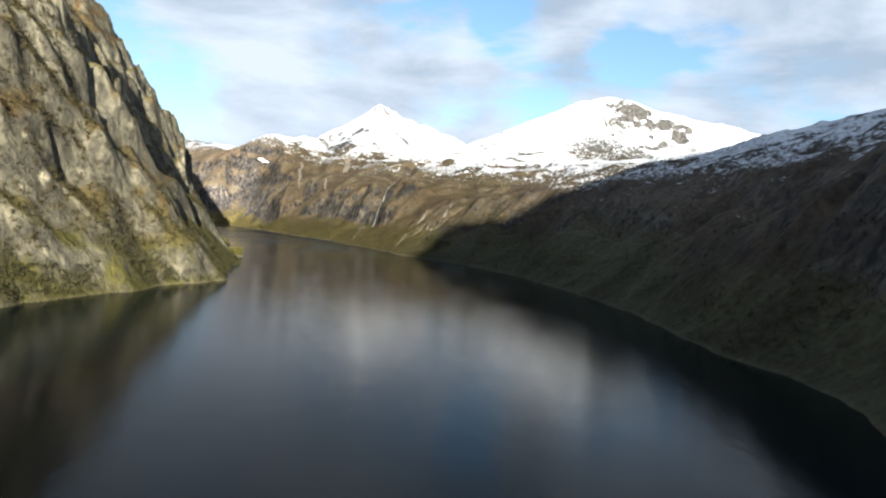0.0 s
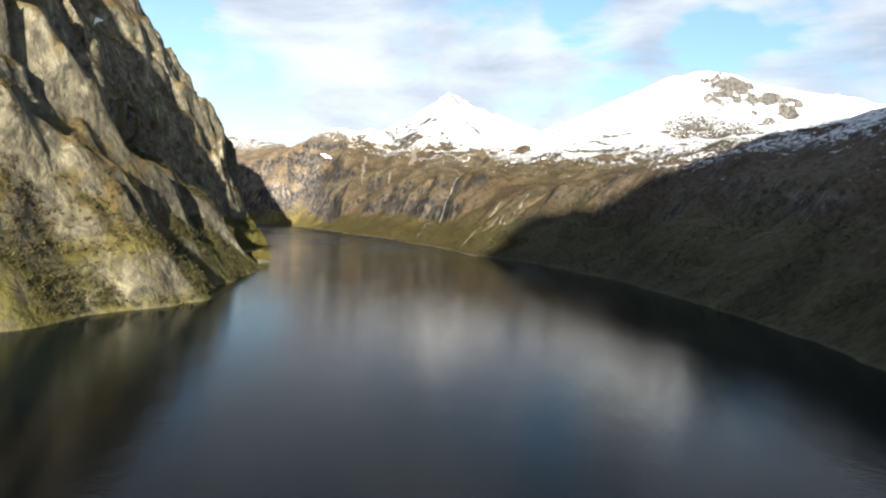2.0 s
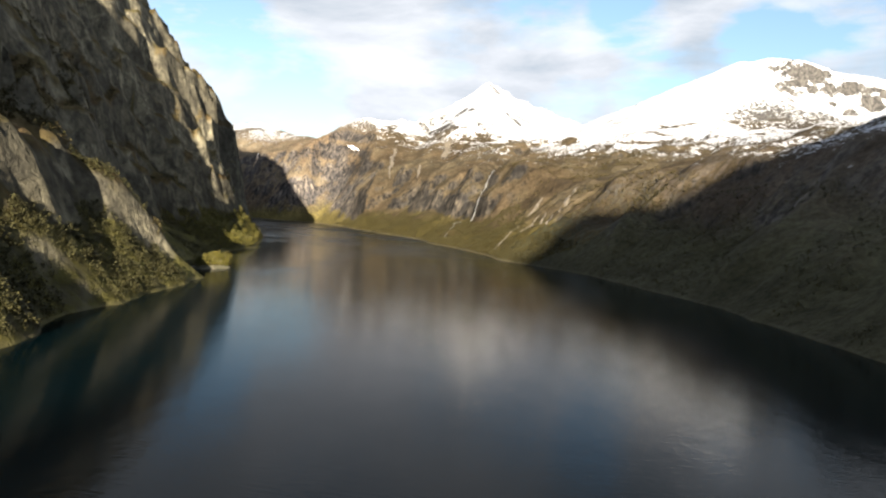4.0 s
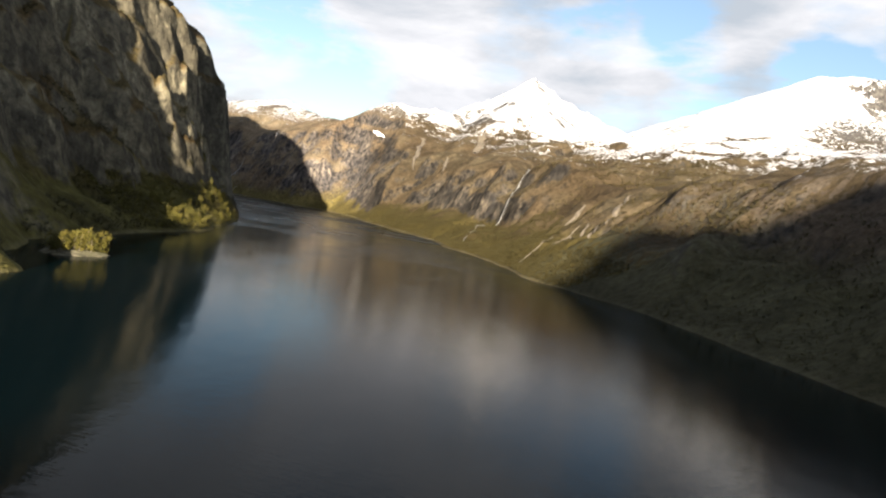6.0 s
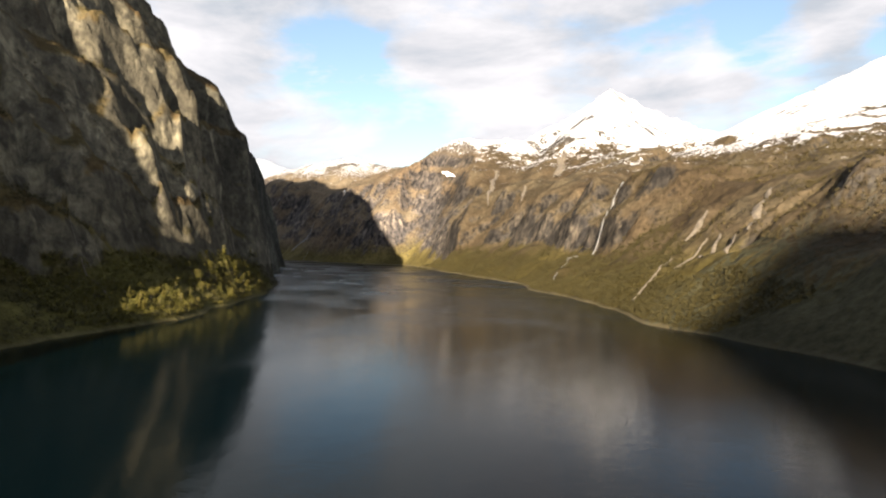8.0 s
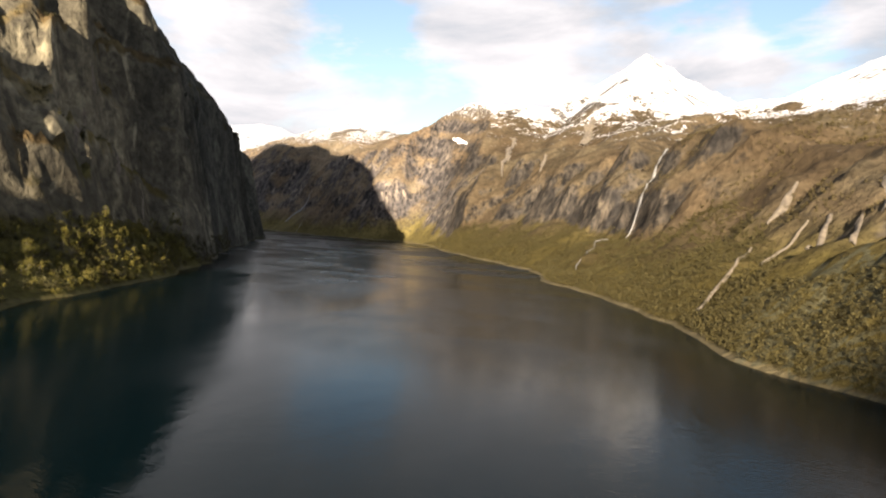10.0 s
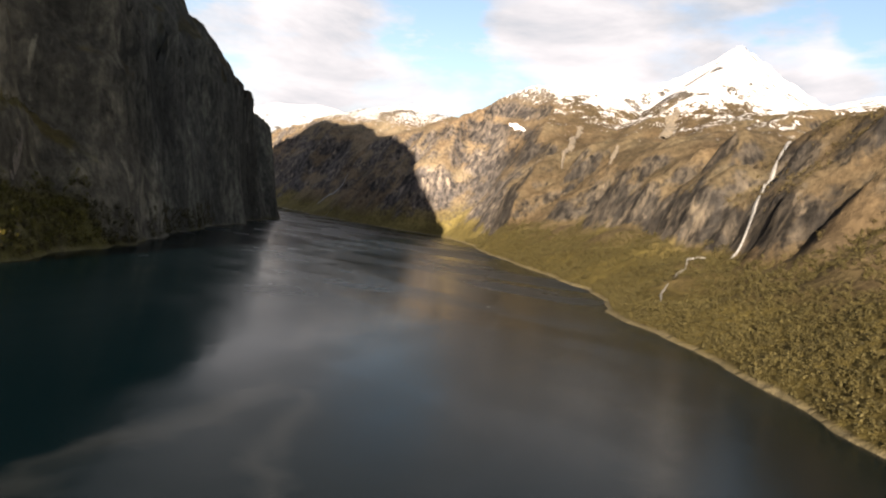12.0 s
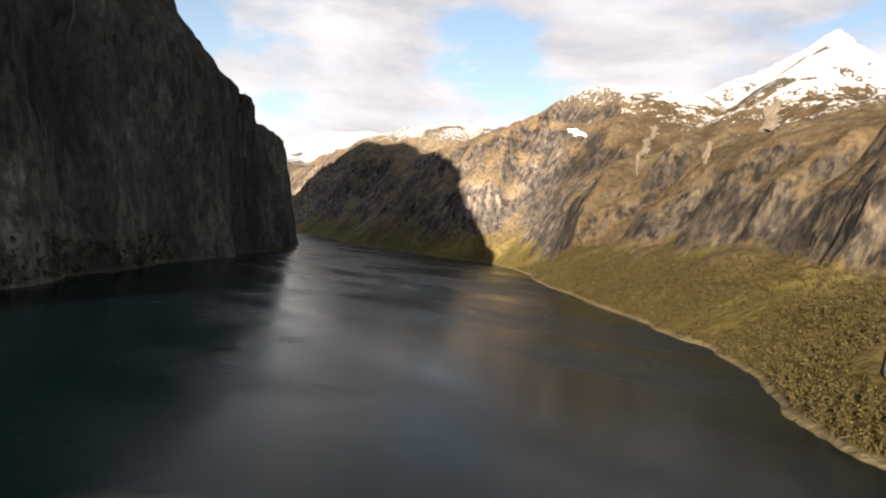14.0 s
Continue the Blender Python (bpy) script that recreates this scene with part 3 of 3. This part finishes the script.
GROUND = np.maximum.reduce([h(_gx, _gy) for h in (left_wall, near_h, inland_h)])


def ground(x, y):
    """The highest ground at places x, y, between the points of a grid."""
    x, y = np.atleast_1d(np.asarray(x, float)), np.atleast_1d(np.asarray(y, float))
    u = np.clip((x - GX) / GSTEP, 0, GROUND.shape[0] - 1.001)
    v = np.clip((y - GY) / GSTEP, 0, GROUND.shape[1] - 1.001)
    a, b = u.astype(int), v.astype(int)
    u, v = u - a, v - b
    return (GROUND[a, b] * (1 - u) + GROUND[a + 1, b] * u) * (1 - v) + (GROUND[a, b + 1] * (1 - u) + GROUND[a + 1, b + 1] * u) * v


def steepness(x, y):
    e = 1.0
    gx = (ground(x + e, y) - ground(x - e, y)) / (2 * e)
    gy = (ground(x, y + e) - ground(x, y - e)) / (2 * e)
    return np.hypot(gx, gy)


def part(name, bm, mat, parent, label=""):
    me = bpy.data.meshes.new(name)
    bm.to_mesh(me)
    bm.free()
    me.materials.append(mat)
    ob = new(name, me)
    ob.parent = parent
    if label:
        tagged(ob, label)
    return ob


# ---- small materials ----
def plain_material(name, a, b, scale, rough, bump=0.3, dist=0.05):
    m, t, bsdf = material(name)
    co = t.nodes.new("ShaderNodeTexCoord")
    n1 = noise_tex(t, co.outputs["Object"], scale, 6.0, 0.6)
    link(t, mix(t, ramp(t, n1, [(0.35, grey(0)), (0.65, grey(1))]), a, b), bsdf.inputs["Base Color"])
    bsdf.inputs["Roughness"].default_value = rough
    bp = node(t, "ShaderNodeBump", Strength=bump, Distance=dist)
    link(t, n1, bp.inputs["Height"])
    link(t, bp.outputs[0], bsdf.inputs["Normal"])
    return m


def leaf_material(name, a, b):
    m, t, bsdf = material(name)
    info = t.nodes.new("ShaderNodeObjectInfo")
    geo = t.nodes.new("ShaderNodeNewGeometry")
    pick = math_node(t, "ADD", math_node(t, "MULTIPLY", info.outputs["Random"], 0.5), math_node(t, "MULTIPLY", geo.outputs["Random Per Island"], 0.5))
    link(t, mix(t, pick, a, b), bsdf.inputs["Base Color"])
    bsdf.inputs["Roughness"].default_value = 0.75
    bsdf.inputs["Specular IOR Level"].default_value = 0.2
    return m


M_FALL = plain_material("white_water", (0.19, 0.20, 0.205), (0.065, 0.062, 0.058), 2.2, 0.6)
M_TRICKLE = plain_material("thin_white_water", (0.15, 0.15, 0.145), (0.045, 0.042, 0.036), 2.6, 0.6)
M_SCREE = plain_material("pale_scree", (0.105, 0.091, 0.068), (0.052, 0.044, 0.032), 1.6, 0.95, 0.8, 0.3)
M_SLAB = plain_material("pale_slab", (0.11, 0.095, 0.071), (0.045, 0.038, 0.030), 0.9, 0.95, 0.8, 0.4)
M_SNOW = plain_material("old_snow", (0.62, 0.64, 0.68), (0.50, 0.52, 0.56), 0.4, 0.8)
M_BARK = plain_material("birch_bark", (0.16, 0.14, 0.12), (0.06, 0.05, 0.04), 6.0, 0.9)
M_LEAF = leaf_material("yellow_leaves", (0.098, 0.082, 0.012), (0.040, 0.045, 0.010))
M_WOOD = leaf_material("hillside_leaves", (0.046, 0.041, 0.013), (0.023, 0.024, 0.010))
M_GOLD = leaf_material("golden_leaves", (0.058, 0.046, 0.013), (0.028, 0.026, 0.010))
M_BROWN = leaf_material("brown_leaves", (0.060, 0.046, 0.018), (0.036, 0.032, 0.012))
M_ISLET = plain_material("islet_rock", (0.10, 0.09, 0.06), (0.045, 0.045, 0.022), 0.6, 0.95, 0.8, 0.3)


# ---- water and stones lying on the slopes ----
def drape(name, line, widths, mat, label, category, lift=0.9, fray=0.5, seed=0):
    """A sheet that follows the ground along a line of places, each edge wandering on its own."""
    total = lengths(line)
    count = max(8, int(total[-1] / 0.6))
    u = np.linspace(0, total[-1], count + 1)
    x, y = (np.interp(u, total, [p[k] for p in line]) for k in (0, 1))
    dx, dy = np.gradient(x), np.gradient(y)
    ll = np.hypot(dx, dy) + 1e-9
    nx, ny = -dy / ll, dx / ll
    w = np.interp(u, total, widths)
    wander = (0.08 + 0.32 * w) * fbm(u, 0 * u + 3.7 * seed, 9.0, 4, seed)
    left = w * (0.5 + fray * 0.5 * fbm(u, 0 * u + 11.3 * seed, 4.0, 4, seed + 1)) + 0.04
    right = w * (0.5 + fray * 0.5 * fbm(u, 0 * u + 7.9 * seed, 4.0, 4, seed + 2)) + 0.04
    verts, faces = [], []
    for k in range(count + 1):
        for a in (-1.0, -0.5, 0.0, 0.5, 1.0):
            off = wander[k] + a * (left[k] if a < 0 else right[k])
            px, py = x[k] + nx[k] * off, y[k] + ny[k] * off
            verts.append((px, py, float(ground(px, py)[0]) + lift * (1.0 - 0.55 * a * a)))
    for k in range(count):
        for c in range(4):
            q = 5 * k + c
            faces.append((q, q + 1, q + 6, q + 5))
    me = bpy.data.meshes.new(name)
    me.from_pydata(verts, [], faces)
    if sum(f.normal.z for f in me.polygons) < 0:
        me.flip_normals()
    me.polygons.foreach_set("use_smooth", [True] * len(me.polygons))
    me.materials.append(mat)
    return tagged(new(name, me), label, category)


drape("waterfall", [(-75, 712), (-77, 690), (-78, 672), (-80, 650), (-81, 632), (-82, 620), (-84, 613)], [0.5, 0.8, 1.1, 1.0, 0.9, 0.8, 0.5], M_FALL, "tall white waterfall pouring down the sunlit rock face", "waterfall", 1.1, seed=1)
drape("waterfall", [(-90, 611), (-94, 605), (-93, 599), (-94, 593), (-93, 587)], [0.2, 0.6, 0.3, 0.5, 0.3], M_TRICKLE, "thin lower run of the waterfall among grey rocks", "waterfall", seed=2)
drape("waterfall", [(-94, 584), (-94, 577), (-93, 573), (-92, 568)], [0.2, 0.35, 0.4, 0.45], M_TRICKLE, "short white cascade through bushes above the shore", "waterfall", seed=3)
drape("waterfall", [(-443, 892), (-442, 883), (-447, 877), (-459, 874)], [0.5, 0.8, 1.3, 1.7], M_FALL, "white waterfall spreading down the shaded headland", "waterfall", seed=4)
drape("waterfall", [(-178, 397), (-168, 392), (-161, 391), (-148, 388)], [0.25, 0.3, 0.35, 0.25], M_SCREE, "narrow stream trickling down the shaded cliff", "waterfall", 0.5, 0.3, seed=6)
drape("scree", [(-39, 523), (-42, 509), (-45, 501), (-48, 491)], [0.7, 0.9, 1.2, 1.0], M_SCREE, "pale strip of loose stones running down to the shore", "scree", seed=7)
drape("scree", [(-28, 523), (-33, 515), (-37, 507)], [0.7, 0.9, 0.7], M_SCREE, "short pale strip of loose stones on the grassy slope", "scree", seed=8)
drape("rock_slab", [(-29, 556), (-33, 548), (-36, 542)], [1.0, 2.2, 0.9], M_SLAB, "long bare pale rock slab on the brown slope", "rock", seed=9)
drape("rock_slab", [(-8, 538), (-12, 520), (-16, 503)], [1.2, 3.2, 1.2], M_SLAB, "bare pale rock slab beside a dark gully", "rock", seed=10)
drape("rock_slab", [(-19, 509), (-22, 496)], [1.2, 0.9], M_SLAB, "small pale rock slab on the brown slope", "rock", seed=11)
drape("rock_slab", [(-24, 520), (-27, 508), (-29, 497)], [0.8, 1.6, 0.9], M_SLAB, "narrow pale rock slab on the brown slope", "rock", seed=12)
drape("rock_slab", [(-219, 858), (-217, 845), (-205, 799), (-202, 788), (-199, 780)], [3.0, 4.2, 3.4, 1.2, 0.5], M_SLAB, "tall pale rock face high on the mountainside", "rock", 1.8, seed=13)
drape("rock_slab", [(-157, 864), (-157, 852), (-151, 806)], [3.0, 7.0, 3.0], M_SLAB, "broad pale rock face below the snowy peak", "rock", 1.8, 0.9, seed=20)
drape("rock_slab", [(-167, 774), (-165, 766), (-159, 739)], [1.5, 3.2, 1.2], M_SLAB, "pale upright rock face in the brown mountainside", "rock", 1.5, 0.9, seed=21)
LIT = "pale streak of bare rock on the lit rib of the cliff"
drape("rock_slab", [(-204, 473), (-197, 465), (-190, 458), (-184, 452)], [0.4, 1.1, 0.8, 0.4], M_SLAB, LIT, "rock", 0.6, seed=16)
drape("rock_slab", [(-207, 481), (-200, 477), (-194, 473), (-190, 470)], [0.4, 1.0, 1.0, 0.4], M_SLAB, LIT, "rock", 0.6, seed=17)
drape("rock_slab", [(-202, 488), (-197, 484)], [0.8, 0.5], M_SLAB, LIT, "rock", 0.6, seed=18)
drape("rock_slab", [(-183, 430), (-178, 431)], [0.5, 0.7], M_SLAB, LIT, "rock", 0.6, seed=19)
drape("snow_patch", [(-287, 886), (-283, 884), (-278, 882), (-274, 880), (-269, 877)], [0.3, 1.5, 2.9, 2.2, 0.2], M_SNOW, "left-over snow patch in a hollow on the brown slope", "snow", 1.2, 0.7, seed=14)
drape("snow_patch", [(-221, 368), (-223, 373), (-225, 380)], [0.4, 1.3, 0.3], M_SNOW, "small snow patch on a ledge of the cliff", "snow", 0.8, seed=15)


# ---- the islet and the trees ----
def islet():
    bm = bmesh.new()
    bmesh.ops.create_icosphere(bm, subdivisions=4, radius=1.0)
    for v in bm.verts:
        n = fbm(np.array([v.co.x * 3 + 5]), np.array([v.co.y * 3 + v.co.z]), 1.2, 4, 3)[0]
        v.co = Vector((v.co.x * (6.2 + 0.9 * n), v.co.y * (3.4 + 0.6 * n), max(-0.8, v.co.z * 1.1 + 0.30 * n)))
    me = bpy.data.meshes.new("islet")
    bm.to_mesh(me)
    bm.free()
    me.materials.append(M_ISLET)
    ob = tagged(new("islet", me), "small rocky islet ringed by pale stones, covered with bushes", "islet")
    ob.matrix_world = pose(-106.5, 314.5, -0.25, 0, 0, 62)
    return ob


islet()


def tube(bm, a, b, ra, rb, sides=6):
    """A tapered round limb from a to b."""
    a, b = Vector(a), Vector(b)
    turn = (b - a).to_track_quat("Z", "Y")
    rings = []
    for p, r in ((a, ra), (b, rb)):
        rings.append([bm.verts.new(p + turn @ Vector((r * math.cos(2 * math.pi * k / sides), r * math.sin(2 * math.pi * k / sides), 0))) for k in range(sides)])
    for k in range(sides):
        bm.faces.new((rings[0][k], rings[0][(k + 1) % sides], rings[1][(k + 1) % sides], rings[1][k]))
    return rings


def leaf_clump(bm, centre, size, rng, count):
    for _ in range(count):
        p = Vector(centre) + Vector((rng.gauss(0, size), rng.gauss(0, size), rng.gauss(0, size * 0.75)))
        n = Vector((rng.uniform(-1, 1), rng.uniform(-1, 1), rng.uniform(-0.2, 1))).normalized()
        u = n.orthogonal().normalized()
        w = n.cross(u)
        r = rng.uniform(0.07, 0.15)
        bm.faces.new([bm.verts.new(p + u * r * c + w * r * d * 0.7) for c, d in ((-1, 0), (0, -1), (1, 0), (0, 1))])


def tree(seed, tall):
    """A birch with a bent tapered trunk, limbs and a ragged crown of leaves."""
    rng = random.Random(seed)
    root = new("birch_tree")
    bm = bmesh.new()
    at, r = Vector((0, 0, -0.3)), 0.055 * tall / 2.5
    tips = []
    for k in range(4):
        to = at + Vector((rng.uniform(-0.12, 0.12), rng.uniform(-0.12, 0.12), tall * (0.30 if k else 0.34)))
        tube(bm, at, to, r, r * 0.72)
        if k:
            for _ in range(2):
                a = rng.uniform(0, 6.28)
                tip = at + Vector((math.cos(a), math.sin(a), rng.uniform(0.5, 0.9))) * tall * rng.uniform(0.16, 0.26)
                tube(bm, at, tip, r * 0.5, r * 0.15, 4)
                tips.append(tip)
        at, r = to, r * 0.72
    tips.append(at)
    part("trunk", bm, M_BARK, root)
    bm = bmesh.new()
    for tip in tips:
        leaf_clump(bm, tip, tall * rng.uniform(0.085, 0.125), rng, 46)
    part("crown", bm, M_LEAF, root)
    return tagged(root, "small birch tree with a loose yellow-green crown", "tree", "birches by the water")


rng = random.Random(11)
kinds = [tree(k, 2.0 + 0.28 * k) for k in range(5)]
spots = []
while len(spots) < 34:
    a, r = rng.uniform(0, 6.28), math.sqrt(rng.random())
    px, py = -106.5 + 4.9 * r * math.cos(a) * math.cos(1.08) - 2.3 * r * math.sin(a) * math.sin(1.08), 314.5 + 4.9 * r * math.cos(a) * math.sin(1.08) + 2.3 * r * math.sin(a) * math.cos(1.08)
    spots.append((px, py, 0.6 - 0.5 * r, 1.35 - 0.4 * r))
while len(spots) < 34 + 290:
    u, inland = rng.random(), rng.uniform(0.5, 14)
    px = np.interp(u, [0, 0.22, 0.5, 0.75, 0.9, 1], [-139, -145, -162, -180, -195, -206]) - inland
    py = np.interp(u, [0, 0.22, 0.5, 0.75, 0.9, 1], [380, 408, 446, 480, 501, 518]) - rng.uniform(-3, 3) - inland * 0.2
    g = float(ground(px, py)[0])
    if 0.4 < g < 17 and float(steepness(np.array([px]), np.array([py]))[0]) < 2.0:
        spots.append((px, py, g, 0.62))
used = [False] * len(kinds)
for k, (px, py, pz, size) in enumerate(spots):
    i = k % len(kinds)
    m = pose(px, py, pz, rng.uniform(-5, 5), rng.uniform(-5, 5), rng.uniform(0, 360))
    if not used[i]:
        kinds[i].matrix_basis = m
        kinds[i].scale = [size * rng.uniform(0.9, 1.1)] * 3
        used[i] = True
    else:
        c = copy_thing(kinds[i], m)
        c.scale = [size * rng.uniform(0.75, 1.25)] * 3


def wood(name, count, x0, x1, y0, y1, fits, label, seed, small=0.55, tall=1.25, mat=M_WOOD, steep=1.7):
    """Many small trees on a slope as one mesh: a stem and a tuft of leaves each."""
    rs = np.random.RandomState(seed)
    xs, ys = rs.uniform(x0, x1, count * 14), rs.uniform(y0, y1, count * 14)
    z = ground(xs, ys)
    ok = fits(xs, ys, z)
    xs, ys, z = xs[ok], ys[ok], z[ok]
    ok = steepness(xs, ys) < steep
    xs, ys, z = xs[ok][:count], ys[ok][:count], z[ok][:count]
    n = len(xs)
    h = rs.uniform(small, tall, n)
    leaves = 22
    off = rs.normal(0, 1, (n, leaves, 3)) * np.array([0.24, 0.24, 0.26]) * h[:, None, None]
    mid = np.stack([xs, ys, z + h * 0.62], -1)[:, None] + off
    nrm = rs.normal(0, 1, (n, leaves, 3))
    nrm[..., 2] = np.abs(nrm[..., 2]) + 0.9
    nrm /= np.linalg.norm(nrm, axis=-1, keepdims=True)
    u = np.cross(nrm, np.array([0.31, 0.52, 0.79]))
    u /= np.linalg.norm(u, axis=-1, keepdims=True)
    w = np.cross(nrm, u)
    r = (rs.uniform(0.09, 0.17, (n, leaves)) * h[:, None])[..., None]
    quad = np.stack([mid - u * r, mid - w * r, mid + u * r, mid + w * r], 2).reshape(-1, 3)
    faces = np.arange(len(quad)).reshape(-1, 4)
    stem = np.stack([np.stack([xs - 0.04, ys, z - 0.2], -1), np.stack([xs + 0.04, ys, z - 0.2], -1), np.stack([xs, ys, z + h * 0.6], -1)], 1).reshape(-1, 3)
    sf = np.arange(len(stem)).reshape(-1, 3) + len(quad)
    me = bpy.data.meshes.new(name)
    me.from_pydata(np.concatenate([quad, stem]).tolist(), [], faces.tolist() + sf.tolist())
    me.materials.append(mat)
    return tagged(new(name, me), label, "trees", "", "stuff")


def sparse(x, y, size, k, level):
    return fbm(x, y, size, 4, k) > level


wood("hillside_wood", 12500, -260, 0, 440, 800, lambda x, y, z: (z > 0.4) & (z < 17 + 12 * fbm(x, y, 45, 4, 3)) & sparse(x, y, 24, 2, -0.55), "golden-green wood along the foot of the sunlit slope", 3, mat=M_GOLD)
wood("hillside_wood", 4000, -130, 40, 440, 660, lambda x, y, z: (z > 22) & (z < 75) & sparse(x, y, 26, 6, -0.25), "olive-brown wood and scrub on the upper sunlit slope", 7, 0.6, 1.4, M_BROWN)
wood("hillside_wood", 2200, 0, 140, 60, 460, lambda x, y, z: (z > 0.7) & (z < 40) & sparse(x, y, 30, 3, -0.1), "dark wood on the shaded lower slope", 4)
wood("cliff_bushes", 3600, -240, -66, 120, 500, lambda x, y, z: (z > 0.6) & (z < 75) & sparse(x, y, 22, 4, 0.05), "bushes and small trees on the ledges of the cliff", 5, 0.5, 1.3)
wood("shore_bushes", 2800, -135, -66, 110, 305, lambda x, y, z: (z > 0.4) & (z < 7 + 22 * np.clip((y - 215) / 40, 0, 1)) & sparse(x, y, 16, 5, -0.15), "yellow-green bushes along the foot of the cliff", 6, 0.7, 1.4)
wood("birch_scrub", 1900, -222, -136, 372, 530, lambda x, y, z: (z > 0.5) & (z < 15) & sparse(x, y, 14, 1, -0.35), "yellow-green birch scrub on the shelf below the cliff", 8, 0.6, 1.3, M_LEAF)
wood("cliff_bushes", 7000, -215, -70, 110, 340, lambda x, y, z: (z > 10) & (z < 115) & sparse(x, y, 34, 7, -0.1), "brown autumn bushes clinging to the steep cliff", 9, 0.6, 1.5, M_BROWN, 3.4)
wood("cliff_bushes", 1500, -290, -195, 500, 592, lambda x, y, z: (z > 0.3) & (z < 8 + 3 * fbm(x, y, 20, 3, 2)) & sparse(x, y, 14, 6, -0.5), "dark green bushes along the foot of the shaded wall", 10, 0.6, 1.4, M_WOOD, 12.0)
